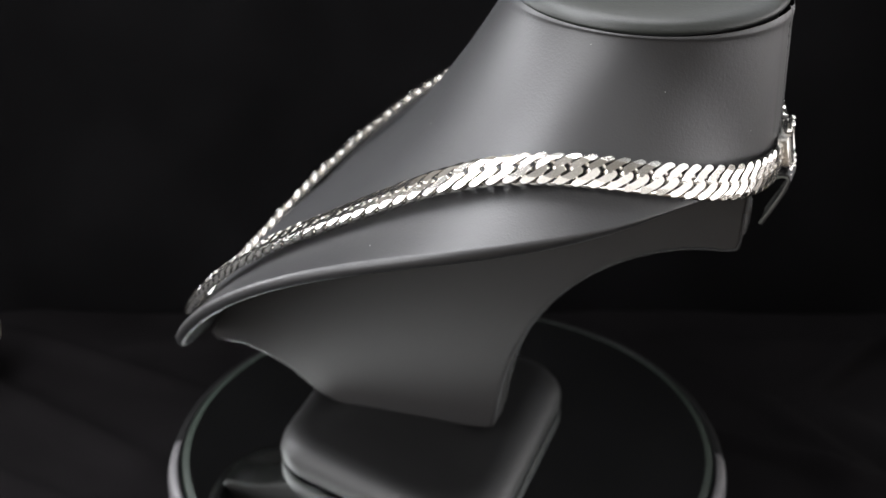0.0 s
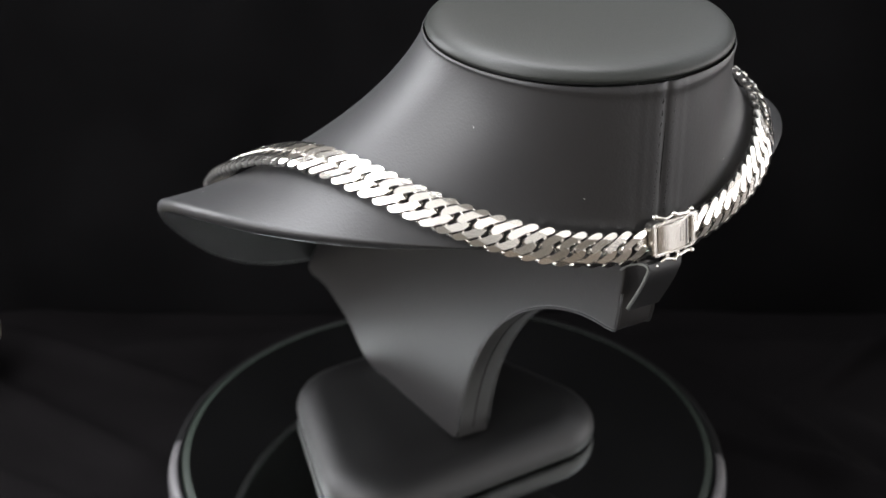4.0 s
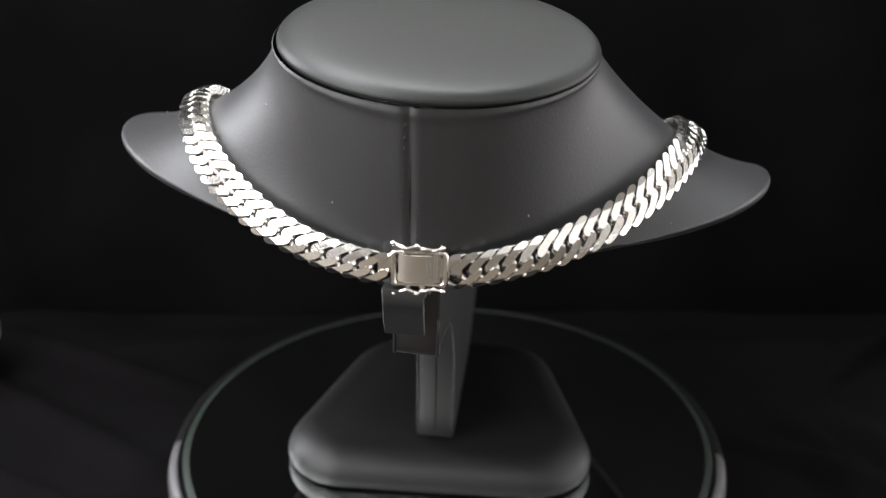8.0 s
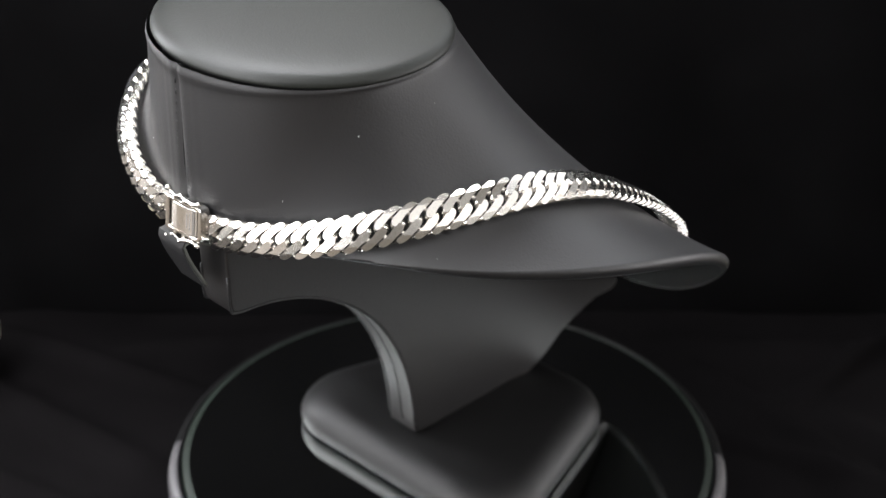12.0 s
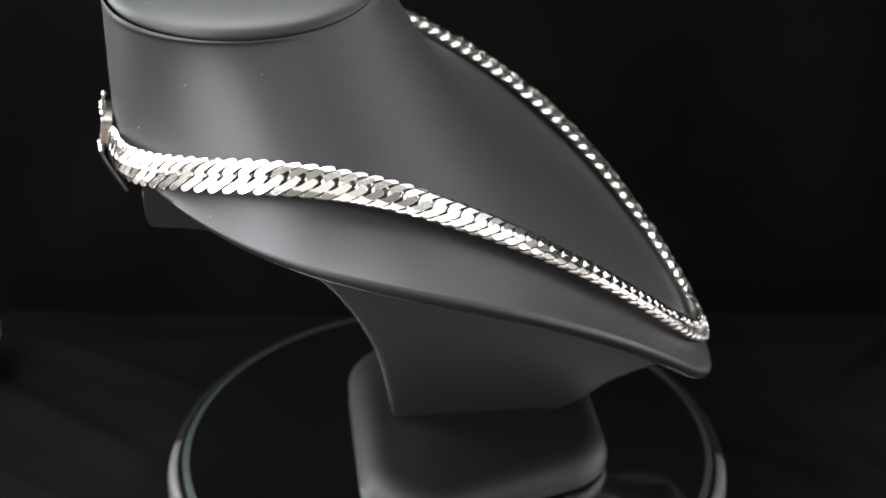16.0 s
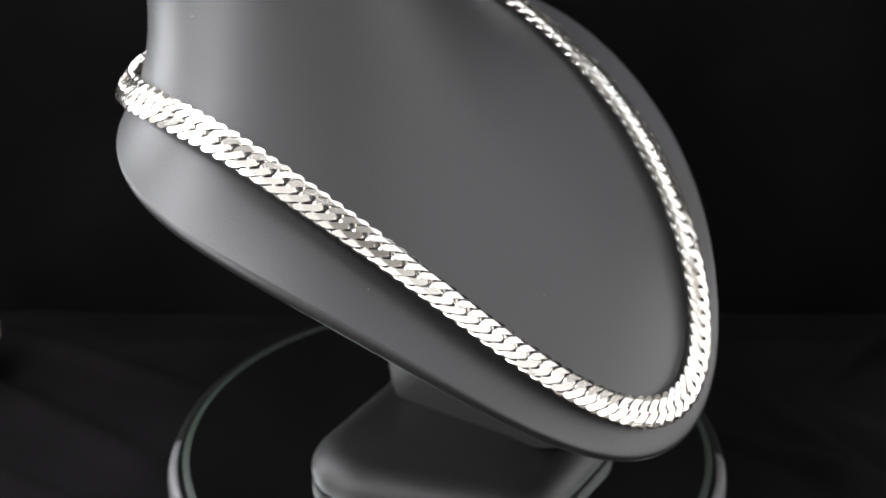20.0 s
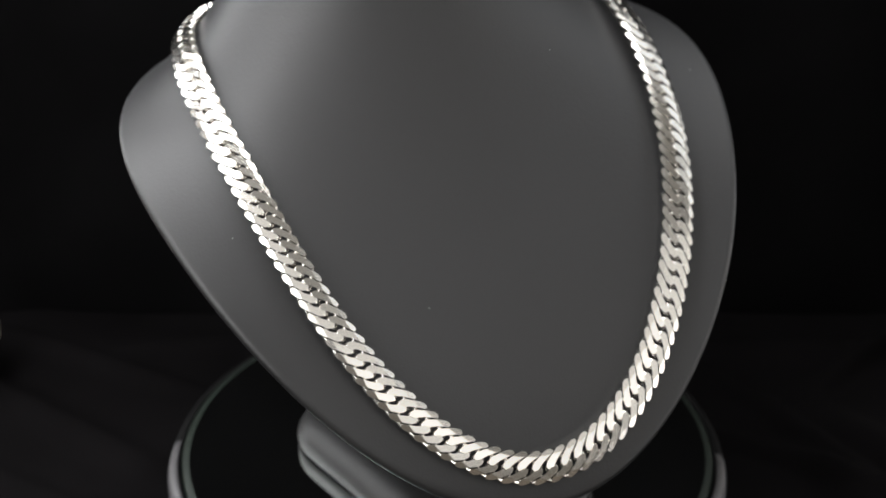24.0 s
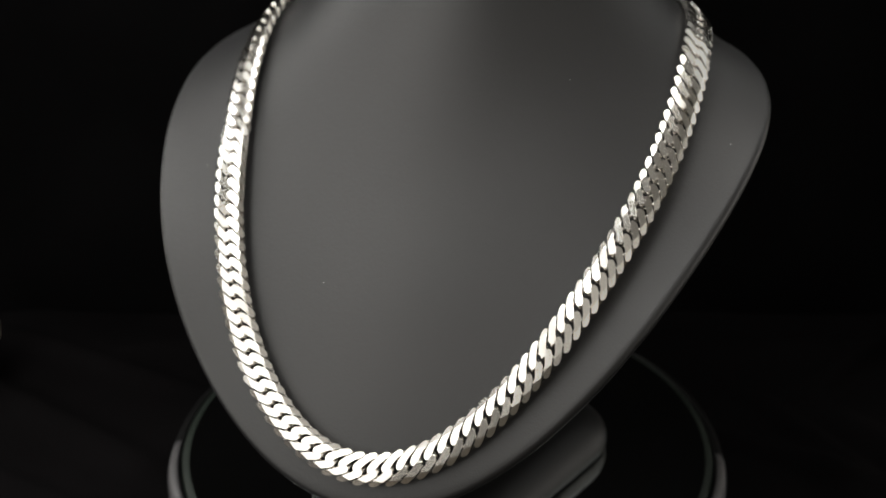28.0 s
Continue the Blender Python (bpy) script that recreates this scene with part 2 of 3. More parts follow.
part("glass_edge", revolve([(RG - 0.0026, 0.0), (RG - 0.0006, -0.0008), (RG, -0.0016), (RG, -0.0055), (RG - 0.001, -0.0062), (RG - 0.006, -0.0062)]), GLASS_EDGE, platter, "bevelled green glass edge")
part("hub", revolve([(0.03, -0.0062), (0.03, zt - height(TOP) - 0.0005)], 48), DRUM_TOP, platter)

# ---- necklace stand ----
stand = thing("necklace_stand", pose(0, 0, height(TOP), 0, 0, TURN0), "black leatherette necklace display stand with flared collar on a mirror plate", "display stand")
LEAN, SHIFT = radians(2.5095), -0.00828
RIM_R = (0.1967, 0.0083, -0.0055, 0.0051, -0.0003, -0.0013, 0.0001, 0.0005)
RIM_Z = (0.2012, -0.0839, -0.0426, -0.0062, -0.0034, 0.0007, -0.0003, 0.0008)
FLARE = (1.977, -1.3584, 0.5001, -0.2261, 0.0585)
SAG = (0.5095, -0.6421, 0.4413, -0.1771)
WAVE = (0.2591, -0.1672, 0.4389)


def cosines(c, a):
    return sum(k * np.cos(i * a) for i, k in enumerate(c))


def collar(a, v):
    """The flared leather skin: azimuth a from the front, v from neck (0) to rim (1), in plan units before the stand's lean."""
    m = np.clip(cosines(FLARE, a) - 0.22 * np.sin(a) + 0.03 * np.sin(2 * a), 0.6, 4)
    k = cosines(SAG, a) + 0.1003 * np.sin(a) + 0.0351 * np.sin(2 * a)
    u = v ** m
    r = cosines(RIM_R, a)
    x = 0.0898 * np.sin(a) * (1 - u) + r * np.sin(a) * u
    y = (-0.1266 + 0.0836 * np.cos(a)) * (1 - u) + (-0.02 + r * np.cos(a)) * u
    h = v + k * v * (1 - v) + cosines(WAVE, a) * v * (1 - v) * (1 - 2 * v)
    z0 = 0.3492 + 0.0009 * np.cos(a)
    return np.stack([x, y, z0 + (cosines(RIM_Z, a) - z0) * h], -1)


def leaned(p):
    """Plan units of the stand to metres under its root, with the slight lean of the bust."""
    p = np.asarray(p, float)
    x, y, z = p[..., 0], p[..., 1], p[..., 2]
    return np.stack([(x * math.cos(LEAN) + z * math.sin(LEAN) + SHIFT) * UNIT, y * UNIT,
                     (-x * math.sin(LEAN) + z * math.cos(LEAN) - TOP) * UNIT], -1)


def flat(p):
    p = np.asarray(p, float)
    return np.stack([p[..., 0] * UNIT, p[..., 1] * UNIT, (p[..., 2] - TOP) * UNIT], -1)


NA, NV = 240, 50
ang = np.linspace(0, math.tau, NA, endpoint=False)
ang = ang + 0.6 * np.sin(ang)      # closer together at the back, where the seam runs
vv = np.concatenate([[0, 0.004, 0.009, 0.014, 0.020, 0.027], np.linspace(0.04, 1, NV - 6)])
AA, VV = np.meshgrid(ang, vv, indexing="ij")
SKIN = leaned(collar(AA, VV))
da = np.roll(SKIN, -1, 0) - np.roll(SKIN, 1, 0)
dv = np.gradient(SKIN, axis=1)
NORM = np.cross(dv, da)
NORM /= np.linalg.norm(NORM, axis=-1, keepdims=True)
if NORM[0, 20, 2] < 0:
    NORM = -NORM
# the leather puckers along the back seam: a groove between two low welts
SEAM_X = -0.0024
off = np.abs(SKIN[..., 0] - leaned(np.array([SEAM_X, 0, 0.3]))[0]) + np.where(np.cos(AA) < 0, 0, 1)
welt = 0.0002 * np.exp(-((off - 0.0026) / 0.0016) ** 2) - 0.0004 * np.exp(-(off / 0.0009) ** 2)
welt += 0.00018 / (1 + np.exp((off - 0.0068) / 0.0004))       # the doubled leather beside it ends in a soft step
lip = 0.0004 * np.exp(-((VV - 0.011) / 0.008) ** 2)               # rolled upper edge
SKIN = SKIN + NORM * (welt * np.clip((1 - VV) * 8, 0, 1) + lip)[..., None]
EDGE = 0.0021          # half the thickness of the padded edge
out = -dv[:, -1] / -np.linalg.norm(dv[:, -1], axis=-1, keepdims=True)
rows = [SKIN[:, j].tolist() for j in range(NV - 1)]
last, nl = SKIN[:, -1] - out * EDGE, NORM[:, -1]
for deg in (90, 60, 30, 0, -30, -60, -90):
    c, s = math.cos(radians(deg)), math.sin(radians(deg))
    rows.append((last - nl * EDGE + out * EDGE * c + nl * EDGE * s).tolist())
under = [rows[-1]]
for j in range(NV - 3, 0, -3):
    under.append((SKIN[:, j] - NORM[:, j] * EDGE * 2).tolist())
# underside skin in its own darkened colour, in place of shade
part("collar_underside", rings(under), UNDERSIDE_SHADE, stand, "underside of the collar, darkened to stand for its shade")
part("collar", rings(rows), LEATHER, stand, "flared black leatherette collar with a rolled edge")

# padded cap over the neck, with a dark strip painting the shaded gap below
cap_rows = []
for grow, up in ((-0.010, -0.006), (-0.0016, -0.0012), (-0.0005, -0.0002), (-0.0003, 0.0010), (-0.0010, 0.0028), (-0.0026, 0.0046), (-0.0052, 0.0060),
                 (-0.0090, 0.0070), (-0.015, 0.0078), (-0.025, 0.0085), (-0.045, 0.0090), (-0.065, 0.0092), (-0.0835, 0.0092)):
    cap_rows.append(leaned(np.stack([(0.0898 + grow) * np.sin(ang) + 0.0012, -0.1252 + (0.0836 + grow) * np.cos(ang), np.full(NA, 0.3496 + up)], -1)).tolist())
part("neck_cap", rings(cap_rows, True, False, True), LEATHER_TOP, stand, "padded oval leatherette cap on the neck")
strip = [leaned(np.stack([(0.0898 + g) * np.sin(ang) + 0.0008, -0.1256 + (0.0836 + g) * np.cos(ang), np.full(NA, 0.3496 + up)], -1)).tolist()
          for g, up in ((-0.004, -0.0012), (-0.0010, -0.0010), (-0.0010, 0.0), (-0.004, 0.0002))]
part("neck_gap_shade", rings(strip), GAP_SHADE, stand, "near-black strip for the shaded gap under the cap")

# seam down the back of the collar: a sunken line, near-black for its shade, and two rows of stitches


def back_line(x, v0, v1, n, lift):
    """Points down the back of the collar at the lateral place x (plan units)."""
    pts = []
    for v in np.linspace(v0, v1, n):
        a = math.pi
        for _ in range(12):
            q = collar(np.array(a), np.array(v))
            a += (q[0] - x) / max(0.05, np.hypot(q[0], q[1] + 0.1))
        q0, q1, q2 = (leaned(collar(np.array(a + d), np.array(v + e))) for d, e in ((0, 0), (0.01, 0), (0, 0.01)))
        nn = np.cross(q2 - q0, q1 - q0)
        nn /= np.linalg.norm(nn)
        if nn[1] > 0:
            nn = -nn
        pts.append(Vector(q0 + nn * lift))
    return pts


part("seam", tube(back_line(SEAM_X, 0.0, 0.97, 30, -0.0005), 0.00042, 6), GAP_SHADE, stand, "sewn seam down the back")
for side in (-0.0038, 0.0042):
    line = back_line(SEAM_X + side, 0.005, 0.90, 92, 0.0002)
    bm = bmesh.new()
    for a, b in zip(line[::2], line[1::2]):
        t = tube([a, a.lerp(b, 0.5) + (b - a).cross(Vector((1, 0, 0))).normalized() * 0.00012, b], 0.00016, 5)
        me = bpy.data.meshes.new("s")
        t.to_mesh(me)
        t.free()
        bm.from_mesh(me)
        bpy.data.meshes.remove(me)
    part("stitch_row", bm, THREAD, stand, "row of black stitches")

# upright stem under the collar
HALF, STEM_X = 0.0127, 0.0024
PROFILE = [(0.1735, 0.0605), (0.150, 0.0560), (0.136, 0.0520), (0.122, 0.0470), (0.110, 0.0410), (0.100, 0.0335), (0.092, 0.0280), (0.083, 0.0240),
           (0.070, 0.0212), (0.020, 0.0225), (-0.0330, 0.0236), (-0.0395, 0.0320), (-0.0420, 0.0490), (-0.0465, 0.0700), (-0.0530, 0.0900), (-0.0660, 0.1160),
           (-0.0830, 0.1390), (-0.1040, 0.1580), (-0.1270, 0.1725), (-0.1500, 0.1820), (-0.1700, 0.1868), (-0.1900, 0.1888), (-0.1950, 0.1940),
           (-0.1962, 0.2150), (-0.1965, 0.2380), (-0.1850, 0.2600), (-0.1200, 0.2950), (-0.0500, 0.2650), (0.0300, 0.2050), (0.1000, 0.1460), (0.1420, 0.1100)]


def smooth_path(points, per=4):
    """A closed soft line through points."""
    pts, n, res = np.array(points), len(points), []
    for i in range(n):
        p0, p1, p2, p3 = pts[i - 1], pts[i], pts[(i + 1) % n], pts[(i + 2) % n]
        for k in range(per):
            t = k / per
            res.append(0.5 * (2 * p1 + (p2 - p0) * t + (2 * p0 - 5 * p1 + 4 * p2 - p3) * t * t + (3 * p1 - p0 - 3 * p2 + p3) * t ** 3))
    return np.array(res)


line = smooth_path(PROFILE, 3)
tan = np.roll(line, -1, 0) - np.roll(line, 1, 0)
inn = np.stack([-tan[:, 1], tan[:, 0]], 1) / np.linalg.norm(tan, axis=1, keepdims=True)
if np.sum(line[:, 0] * np.roll(line[:, 1], -1) - np.roll(line[:, 0], -1) * line[:, 1]) < 0:
    inn = -inn


def stem_row(x, inset):
    q = line + inn * inset
    return leaned(np.stack([np.full(len(q), x + STEM_X), q[:, 0], q[:, 1]], -1)).tolist()


bm = rings([stem_row(-HALF, 0.0022), stem_row(-HALF, 0.0012), stem_row(-HALF + 0.0006, 0.0003), stem_row(-HALF + 0.0016, 0.0),
            stem_row(HALF - 0.0016, 0.0), stem_row(HALF - 0.0006, 0.0003), stem_row(HALF, 0.0012), stem_row(HALF, 0.0022)], True, True, True)
bmesh.ops.triangulate(bm, faces=[f for f in bm.faces if len(f.verts) > 4])
stem = sharpen(part("stem", bm, LEATHER_STEM, stand, "black leatherette upright with an arched back edge"), 50)
# piping along both edges of the arched side
for sx in (-1, 1):
    pts = leaned([(sx * (HALF - 0.0006) + STEM_X, q[0], q[1]) for q in line[33:70]])
    part("piping", tube([Vector(p) for p in pts], 0.00045, 6), LEATHER, stem, "thin sewn piping along the edge")

# dark line that paints the shade in the crease of the stem
part("crease", tube([Vector(p) for p in leaned([(STEM_X, q[0] - 0.0001, q[1]) for q in line[33:64]])], 0.00017, 6), GAP_SHADE, stem, "near-black line for the shaded crease along the middle")

# rounded base pad
PAD = (0.1089, -0.0659, 0.065, 0.1226, 0.0429, -0.0036)


def pad_row(inset, z, n=14):
    yf, yb, wf, wb, rc, xo = PAD
    slope = (wb - wf) / (yf - yb)
    k = math.sqrt(1 + slope * slope)
    f, b = yf - inset, yb + inset
    wf2, wb2 = wf + slope * inset - inset * k, wb - slope * inset - inset * k
    rc = max(rc - inset * 0.75, 0.012)
    cs = [Vector(c) for c in ((wf2, f), (wb2, b), (-wb2, b), (-wf2, f))]
    res = []
    for i in range(4):
        a, d = (cs[i - 1] - cs[i]).normalized(), (cs[(i + 1) % 4] - cs[i]).normalized()
        half = math.acos(a.dot(d)) / 2
        cen = cs[i] + (a + d).normalized() * rc / math.sin(half)
        p0, p1 = cs[i] + a * rc / math.tan(half) - cen, cs[i] + d * rc / math.tan(half) - cen
        a0, turn = math.atan2(p0.y, p0.x), 0
        turn = (math.atan2(p1.y, p1.x) - a0 + math.pi) % math.tau - math.pi
        for j in range(n + 1):
            t = a0 + turn * j / n
            res.append((cen.x + rc * math.cos(t) + xo, cen.y + rc * math.sin(t), z))
    return flat(res).tolist()


pad = [pad_row(0.004, -0.0046), pad_row(0.0015, -0.0040), pad_row(0.0004, -0.002), pad_row(0.0, 0.0012)]
for deg in range(10, 91, 10):
    pad.append(pad_row(0.024 * (1 - math.cos(radians(deg))), 0.0012 + 0.0188 * math.sin(radians(deg))))
pad += [pad_row(0.032, 0.0212), pad_row(0.042, 0.0226), pad_row(0.052, 0.0238)]
base = part("base_pad", rings(pad, True, True, True), LEATHER_SHADED, stand, "thick rounded leatherette base pad")
# dark plate that paints the contact shade under the pad
part("foot_gap_shade", rings([pad_row(0.006, -0.0044), pad_row(0.006, -0.0062)], True, True, True), GAP_SHADE, base, "near-black plate for the shaded gap under the pad")

# folded leather tab at the back of the stem
tab = [(-0.1975, 0.2335), (-0.2030, 0.2390), (-0.2095, 0.2430), (-0.2165, 0.2458), (-0.2205, 0.2455), (-0.2215, 0.2425), (-0.2190, 0.2350), (-0.2150, 0.2265), (-0.2110, 0.2190), (-0.2070, 0.2115)]
tab = np.array(tab)
tt = np.gradient(tab, axis=0)
tn = np.stack([-tt[:, 1], tt[:, 0]], 1) / np.linalg.norm(tt, axis=1, keepdims=True) * 0.0009
rows = []
for i, (q, d) in enumerate(zip(tab, tn)):
    wide = 0.0118 if i < 5 else 0.0108
    rows.append([(x * wide - 0.0025 - (0.0118 - wide) * 0.4, q[0] + e * d[0], q[1] + e * d[1]) for x, e in ((-1, -1), (-1, 1), (1, 1), (1, -1))])
strap = sharpen(part("strap_tab", rings([leaned(r).tolist() for r in rows], True, True, True), LEATHER, stand, "folded leather tab hanging at the back"), 40)
for sx in (-1, 1):
    part("piping", tube([Vector(p) for p in leaned([(sx * (0.0114 if i < 5 else 0.0104) - 0.0025 - (0 if i < 5 else 0.0004), q[0] + d[0], q[1] + d[1]) for i, (q, d) in enumerate(zip(tab, tn))])], 0.00045, 6), RAW_EDGE, strap, "thin rolled edge")

# lint specks on the leather
bm = bmesh.new()
rng = random.Random(5)
for _ in range(15):
    i, j = rng.randrange(NA), rng.randrange(4, NV - 4)
    at, nn = Vector(SKIN[i, j]), Vector(NORM[i, j])
    ball(bm, at + nn * 0.00012, rng.uniform(0.0001, 0.0002), 6)
tagged(part("lint", bm, LINT, stand, "white lint specks"), kind="stuff")

# ---- necklace ----
necklace = thing("necklace", pose(0, 0, height(TOP), 0, 0, TURN0), "polished silver flat curb chain necklace lying round the leatherette collar", "necklace")
CHAIN_R = (0.1715, -0.0048, 0.0232, 0.0047, -0.0005, 0.0011, -0.0005)
CHAIN_Z = (0.2252, -0.0761, -0.0446, -0.0032, -0.0077, -0.0022, -0.0002)
fa = np.linspace(math.pi, 3 * math.pi, 1200, endpoint=False)
cr = cosines(CHAIN_R, fa) - 0.0023 * np.sin(fa) - 0.0020 * np.sin(2 * fa) + 0.0004 * np.sin(3 * fa) + 0.0011 * np.sin(4 * fa)
cz = cosines(CHAIN_Z, fa) + 0.0028 * np.sin(fa) + 0.0005 * np.sin(2 * fa) + 0.0003 * np.sin(3 * fa) - 0.0003 * np.sin(4 * fa)
rough_path = leaned(np.stack([cr * np.sin(fa), -0.02 + cr * np.cos(fa), cz], -1))
A2, V2 = np.meshgrid(np.linspace(0, math.tau, 480, endpoint=False), np.linspace(0.02, 1, 160), indexing="ij")
fine = leaned(collar(A2, V2))
fn = np.cross(np.gradient(fine, axis=1), np.roll(fine, -1, 0) - np.roll(fine, 1, 0))
fn /= np.linalg.norm(fn, axis=-1, keepdims=True)
if fn[0, 80, 2] < 0:
    fn = -fn
fine, fn = fine.reshape(-1, 3), fn.reshape(-1, 3)
near = np.array([((fine - p) ** 2).sum(1).argmin() for p in rough_path])
LIFT = 0.0013


def soften(a, n):
    k = np.ones(n) / n
    ext = np.concatenate([a[-n:], a, a[:n]])
    return np.stack([np.convolve(ext[:, c], k, "same")[n:-n] for c in range(a.shape[1])], 1)


path_n = soften(fn[near], 41)
path_n /= np.linalg.norm(path_n, axis=1, keepdims=True)
clear = np.sum((rough_path - fine[near]) * path_n, axis=1)
path = soften(rough_path + path_n * np.maximum(LIFT - clear, 0)[:, None], 25)
seg = np.linalg.norm(np.roll(path, -1, 0) - path, axis=1)
dist = np.concatenate([[0], np.cumsum(seg)])
TOTAL = dist[-1]


def on_path(s):
    s = s % TOTAL
    i = min(int(np.searchsorted(dist, s, "right")) - 1, len(path) - 1)
    k = (s - dist[i]) / seg[i]
    j = (i + 1) % len(path)
    p = Vector(path[i] * (1 - k) + path[j] * k)
    nn = Vector(path_n[i] * (1 - k) + path_n[j] * k).normalized()
    d = Vector(path[(i + 6) % len(path)] - path[i - 6]).normalized()
    return p, d, nn


def frame_on(s):
    p, d, nn = on_path(s)
    w = nn.cross(d).normalized()
    nn = d.cross(w).normalized()
    return Matrix.Translation(p) @ Matrix((d, w, nn)).transposed().to_4x4()


def link_mesh():
    """One twisted curb link, ground flat: s along the chain, w across, n up."""
    a, b, wide, thick, twist = 0.0056, 0.0042, 0.00098, 0.0013, -0.95
    n, m = 72, 16

    def centre(t):
        # an oval with nearly straight arms, sheared so that they lean along the chain
        k = twist * math.cos(t)
        u, v = (math.copysign(abs(f) ** 1.14, f) for f in (math.cos(t), math.sin(t)))
        across = b * v * math.cos(k)
        return Vector((a * u + 0.12 * across, across, b * v * math.sin(k)))
    rows = []
    for i in range(n):
        t = math.tau * i / n
        p, d = centre(t), (centre(t + 0.02) - centre(t - 0.02)).normalized()
        u = (Vector((0, 0, 1)) - d * d.z).normalized()
        w = d.cross(u)
        rows.append([p + u * math.cos(math.tau * (j + 0.5) / m) * thick + w * math.sin(math.tau * (j + 0.5) / m) * (wide + 0.00025 * math.cos(t) ** 2) for j in range(m)])
    bm = rings(rows + rows[:1])
    bmesh.ops.remove_doubles(bm, verts=bm.verts, dist=1e-6)
    for f in bm.faces:
        f.smooth = True
    # ground faces: on each side an inner flat and a steeper outer flat above, a slant below, and one flat underneath
    cuts = []
    for flip in (1, -1):
        cuts.append((Vector((0, 0.0032 * flip, 0.00145)), Vector((-0.04 * flip, 0.10 * flip, 1)).normalized()))
        cuts.append((Vector((0, 0.0032 * flip, 0.00145)), Vector((0, 0.37 * flip, 0.93)).normalized()))
        cuts.append((Vector((0, 0.0032 * flip, 0.00141)), Vector((0, 0.24 * flip, 0.97)).normalized()))
        cuts.append((Vector((0, 0.0052 * flip, 0)), Vector((0, 0.8 * flip, -0.6))))
    cuts.append((Vector((0, 0, -0.0014)), Vector((0, 0, -1))))
    for at, nn in cuts:
        got = bmesh.ops.bisect_plane(bm, geom=bm.verts[:] + bm.edges[:] + bm.faces[:], dist=1e-7, plane_co=at, plane_no=nn, clear_outer=True)
        rim = [e for e in got["geom_cut"] if isinstance(e, bmesh.types.BMEdge) and e.is_boundary]
        if rim:
            lid = bmesh.ops.triangle_fill(bm, edges=rim, use_beauty=True, use_dissolve=True, normal=nn)
            for f in lid["geom"]:
                if isinstance(f, bmesh.types.BMFace):
                    f.smooth = False
    for f in bm.faces:
        if not f.smooth:
            for e in f.edges:
                e.smooth = False
    return bm


first = part("link", link_mesh(), SILVER, necklace, smooth=False)
CLASP = 0.0152
MID = -0.0024
PITCH = 0.00465
START = MID + CLASP / 2
count = round((TOTAL - CLASP) / PITCH)
step = (TOTAL - CLASP) / count
wob = random.Random(11)


def back_roll(i):
    """Roll added to the links behind the neck so that they reflect the lamps."""
    s = step * (i + 0.5)
    return 10 * math.exp(-(min(s, TOTAL - CLASP - s) / 0.075) ** 2)


first.matrix_basis = frame_on(START + step * 0.5)
for i in range(1, count):
    link = first.copy()
    scene.collection.objects.link(link)
    link.matrix_basis = frame_on(START + step * (i + 0.5)) @ pose(0, 0, 0, wob.uniform(-1.5, 1.5) + back_roll(i), wob.uniform(-1.5, 1.5), wob.uniform(-1, 1))

# box clasp with safety catches
clasp = new("clasp")
clasp.parent = necklace
clasp.matrix_basis = frame_on(MID) @ pose(0, -0.0021, 0.0010, 10)
tagged(clasp, "polished silver box clasp with two safety catches")


def frame_row(w, h, r, z):
    return [(sx * (w - r) + r * math.cos(radians(d)), sy * (h - r) + r * math.sin(radians(d)), z)
            for sx, sy, d0 in ((1, 1, 0), (-1, 1, 90), (-1, -1, 180), (1, -1, 270)) for d in (d0, d0 + 30, d0 + 60, d0 + 90)]


FW, FH = 0.0077, 0.0051
bm = rings([frame_row(FW - 0.0015, FH - 0.0010, 0.0006, -0.0016), frame_row(FW - 0.0003, FH - 0.0003, 0.0012, -0.0016), frame_row(FW, FH, 0.0014, -0.0013),
            frame_row(FW, FH, 0.0014, 0.0016), frame_row(FW - 0.0003, FH - 0.0003, 0.0012, 0.0019), frame_row(FW - 0.0012, FH - 0.0008, 0.0007, 0.0019),
            frame_row(FW - 0.0015, FH - 0.0010, 0.0006, 0.0016), frame_row(FW - 0.0015, FH - 0.0010, 0.0006, -0.0016)])
sharpen(part("outer_frame", bm, SILVER_CLASP, clasp, "rounded silver frame round the box"), 25)
part("box_body", box(-0.0056, 0.0056, -0.0041, 0.0041, -0.0019, 0.0012, 0.0003), SILVER_CLASP, clasp, smooth=False)
plate_rows = []
for k in range(13):
    x = -0.0055 + 0.011 * k / 12
    z = 0.0022 - 0.0008 * (x / 0.0055) ** 2
    plate_rows.append([(x, -0.0040, z - 0.0011), (x, -0.0040, z - 0.00015), (x, -0.00385, z), (x, 0.00385, z), (x, 0.0040, z - 0.00015), (x, 0.0040, z - 0.0011)])
plate = sharpen(part("front_plate", rings(plate_rows, True, True, True), SILVER_CLASP, clasp, "slightly domed silver plate"), 25)
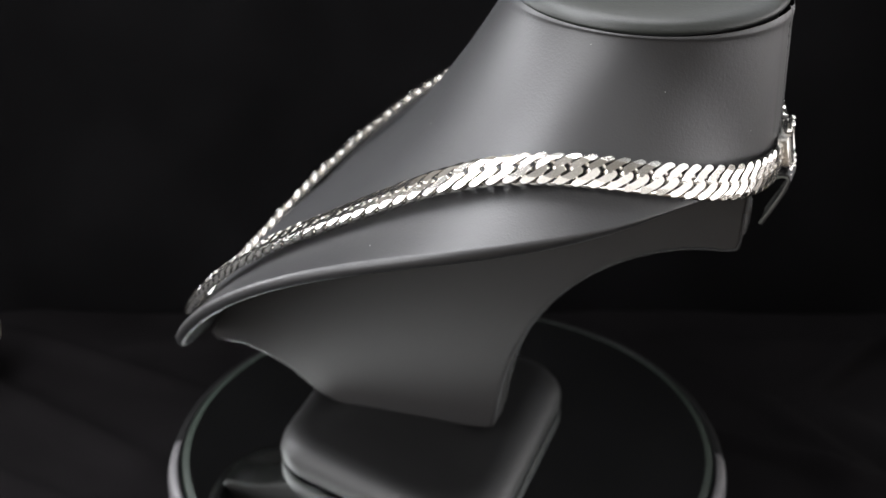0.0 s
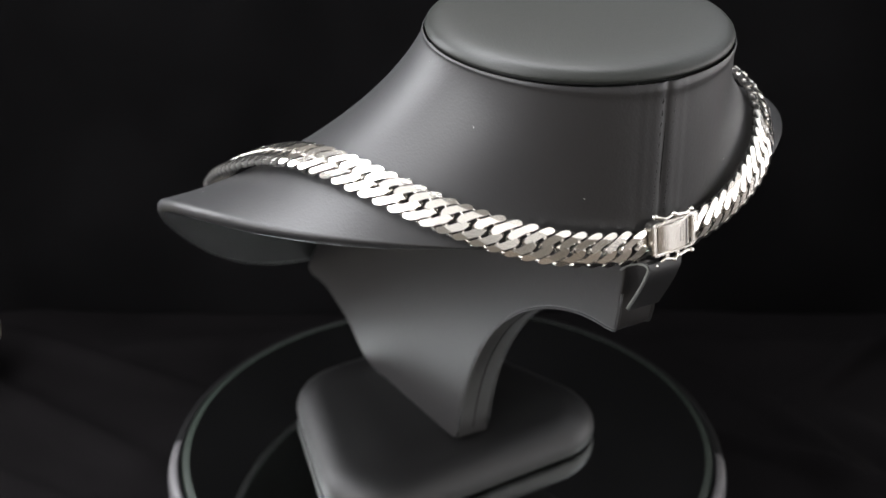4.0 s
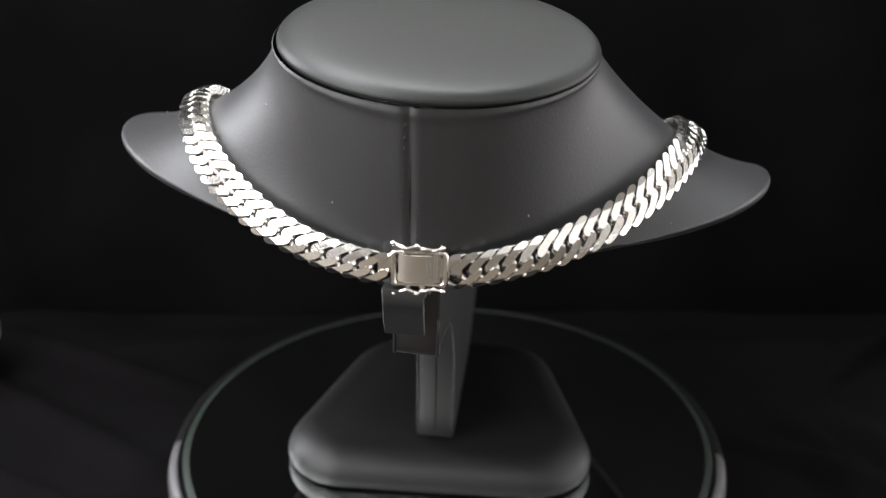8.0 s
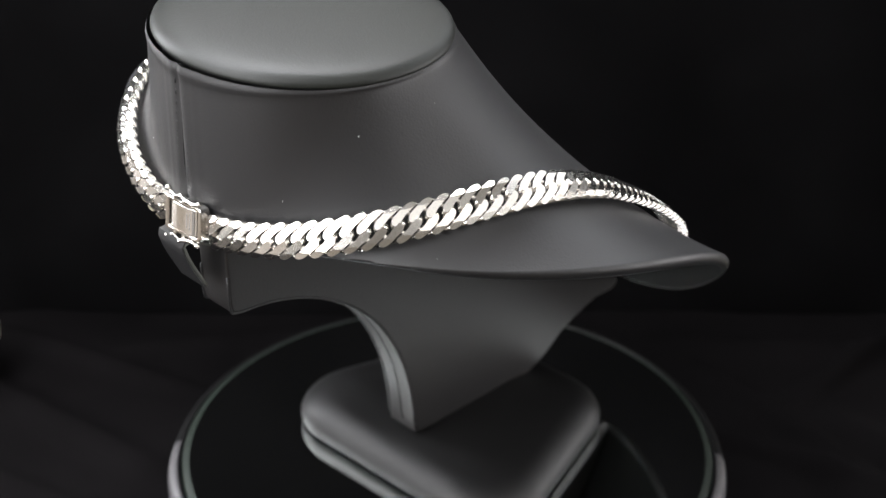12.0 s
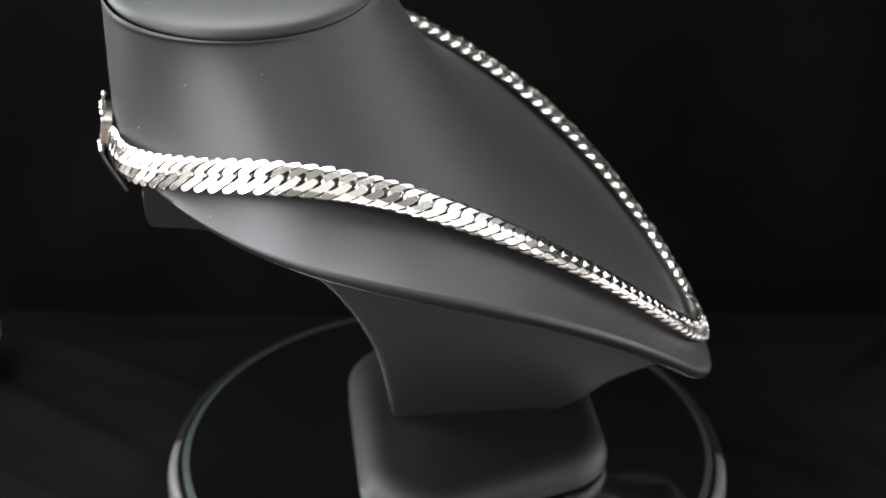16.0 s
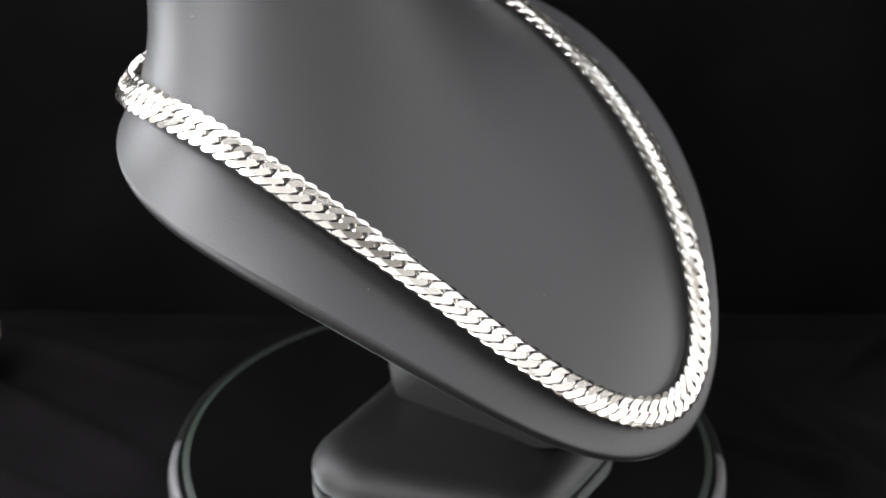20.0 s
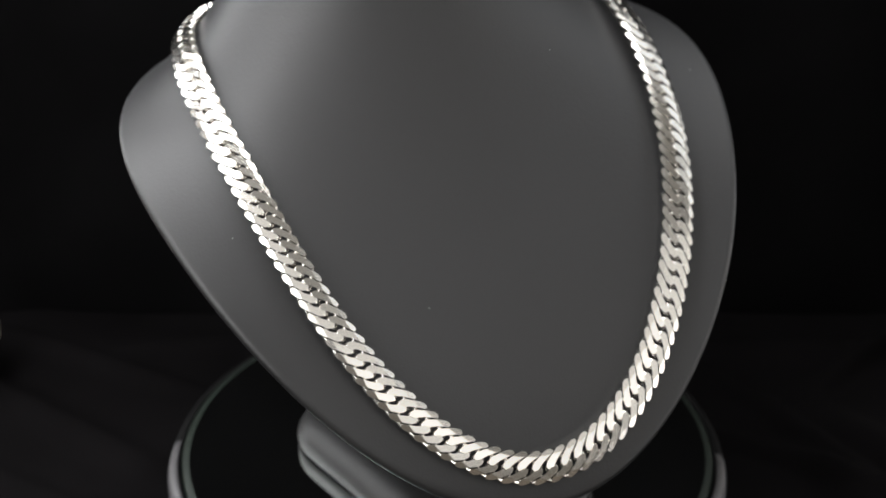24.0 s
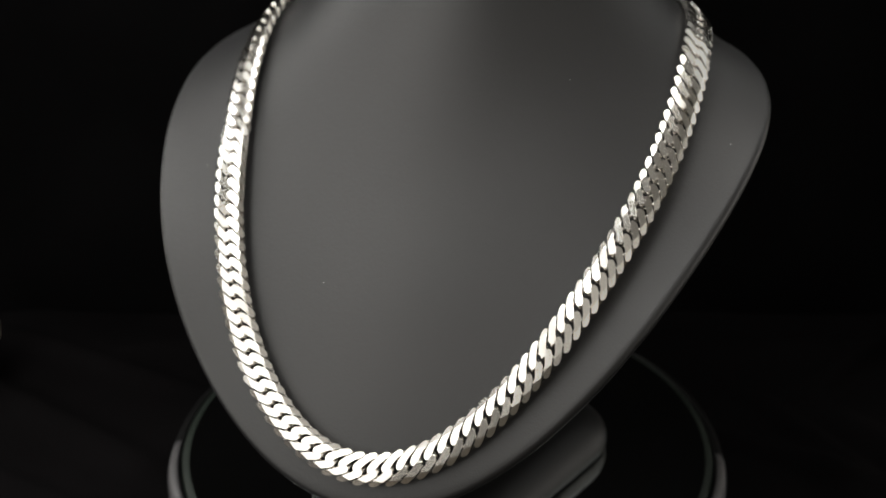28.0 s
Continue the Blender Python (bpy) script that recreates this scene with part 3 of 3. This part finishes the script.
# small unreadable stamp
for k, (x, w) in enumerate(((-0.0030, 0.0052), (-0.0020, 0.0044))):
    zz = 0.0022 - 0.0008 * (x / 0.0055) ** 2
    for m in range(5):
        y = -w / 2 + w * (m + 0.5) / 5
        part("stamp", box(x - 0.00022, x + 0.00022, y - w * 0.075, y + w * 0.075, zz - 0.0002, zz + 0.00004), STAMP, plate, "unreadable stamped mark" if not (k or m) else "", smooth=False)
zz = 0.0022 - 0.0008 * (0.0044 / 0.0055) ** 2
for x in (-0.0041, -0.0047):
    part("groove", box(x - 0.00012, x + 0.00012, -0.0037, 0.0037, zz - 0.0004, zz + 0.00016), STAMP, plate, smooth=False)
for sx in (-1, 1):
    x0, x1 = sorted((sx * 0.0079, sx * 0.0112))
    part("end_bar", box(x0, x1, -0.0024, 0.0024, -0.0022, -0.0004, 0.0003), SILVER_CLASP, clasp, smooth=False)
part("tongue", box(-0.0080, -0.0056, -0.0028, 0.0028, -0.0006, 0.0004, 0.0001), SILVER_CLASP, clasp, smooth=False)
for sy in (-1, 1):
    wire = [(-0.0062, sy * 0.0062, 0.0016), (-0.0040, sy * 0.0056, 0.0020), (-0.0012, sy * 0.0060, 0.0022), (0.0006, sy * 0.0068, 0.0022),
            (0.0032, sy * 0.0058, 0.0020), (0.0068, sy * 0.0072, 0.0016)]
    for x in (-0.0008, 0.0030):
        y0, y1 = sorted((sy * 0.0047, sy * 0.0064))
        part("hinge_post", box(x - 0.0007, x + 0.0007, y0, y1, 0.0008, 0.0024, 0.0002), SILVER_CLASP, clasp, smooth=False)
    bm = tube(wire, 0.00056, 8)
    for at, r in ((wire[0], 0.00085), (wire[1], 0.0007), (wire[2], 0.00085), (wire[3], 0.00080), (wire[5], 0.00090)):
        ball(bm, at, r, 10)
    part("safety_catch", bm, SILVER_CLASP, clasp, "silver wire safety catch with ball ends")


def motions():
    """The platter, the stand and the necklace turn together at one even speed."""
    times = [i * 0.5 for i in range(57)]
    walk(stand, [(t, pose(0, 0, height(TOP), 0, 0, TURN0 - SPEED * t)) for t in times])
    walk(necklace, [(t, pose(0, 0, height(TOP), 0, 0, TURN0 - SPEED * t)) for t in times])
    walk(platter, [(t, pose(0, 0, height(TOP), 0, 0, -SPEED * t)) for t in times])


motions()
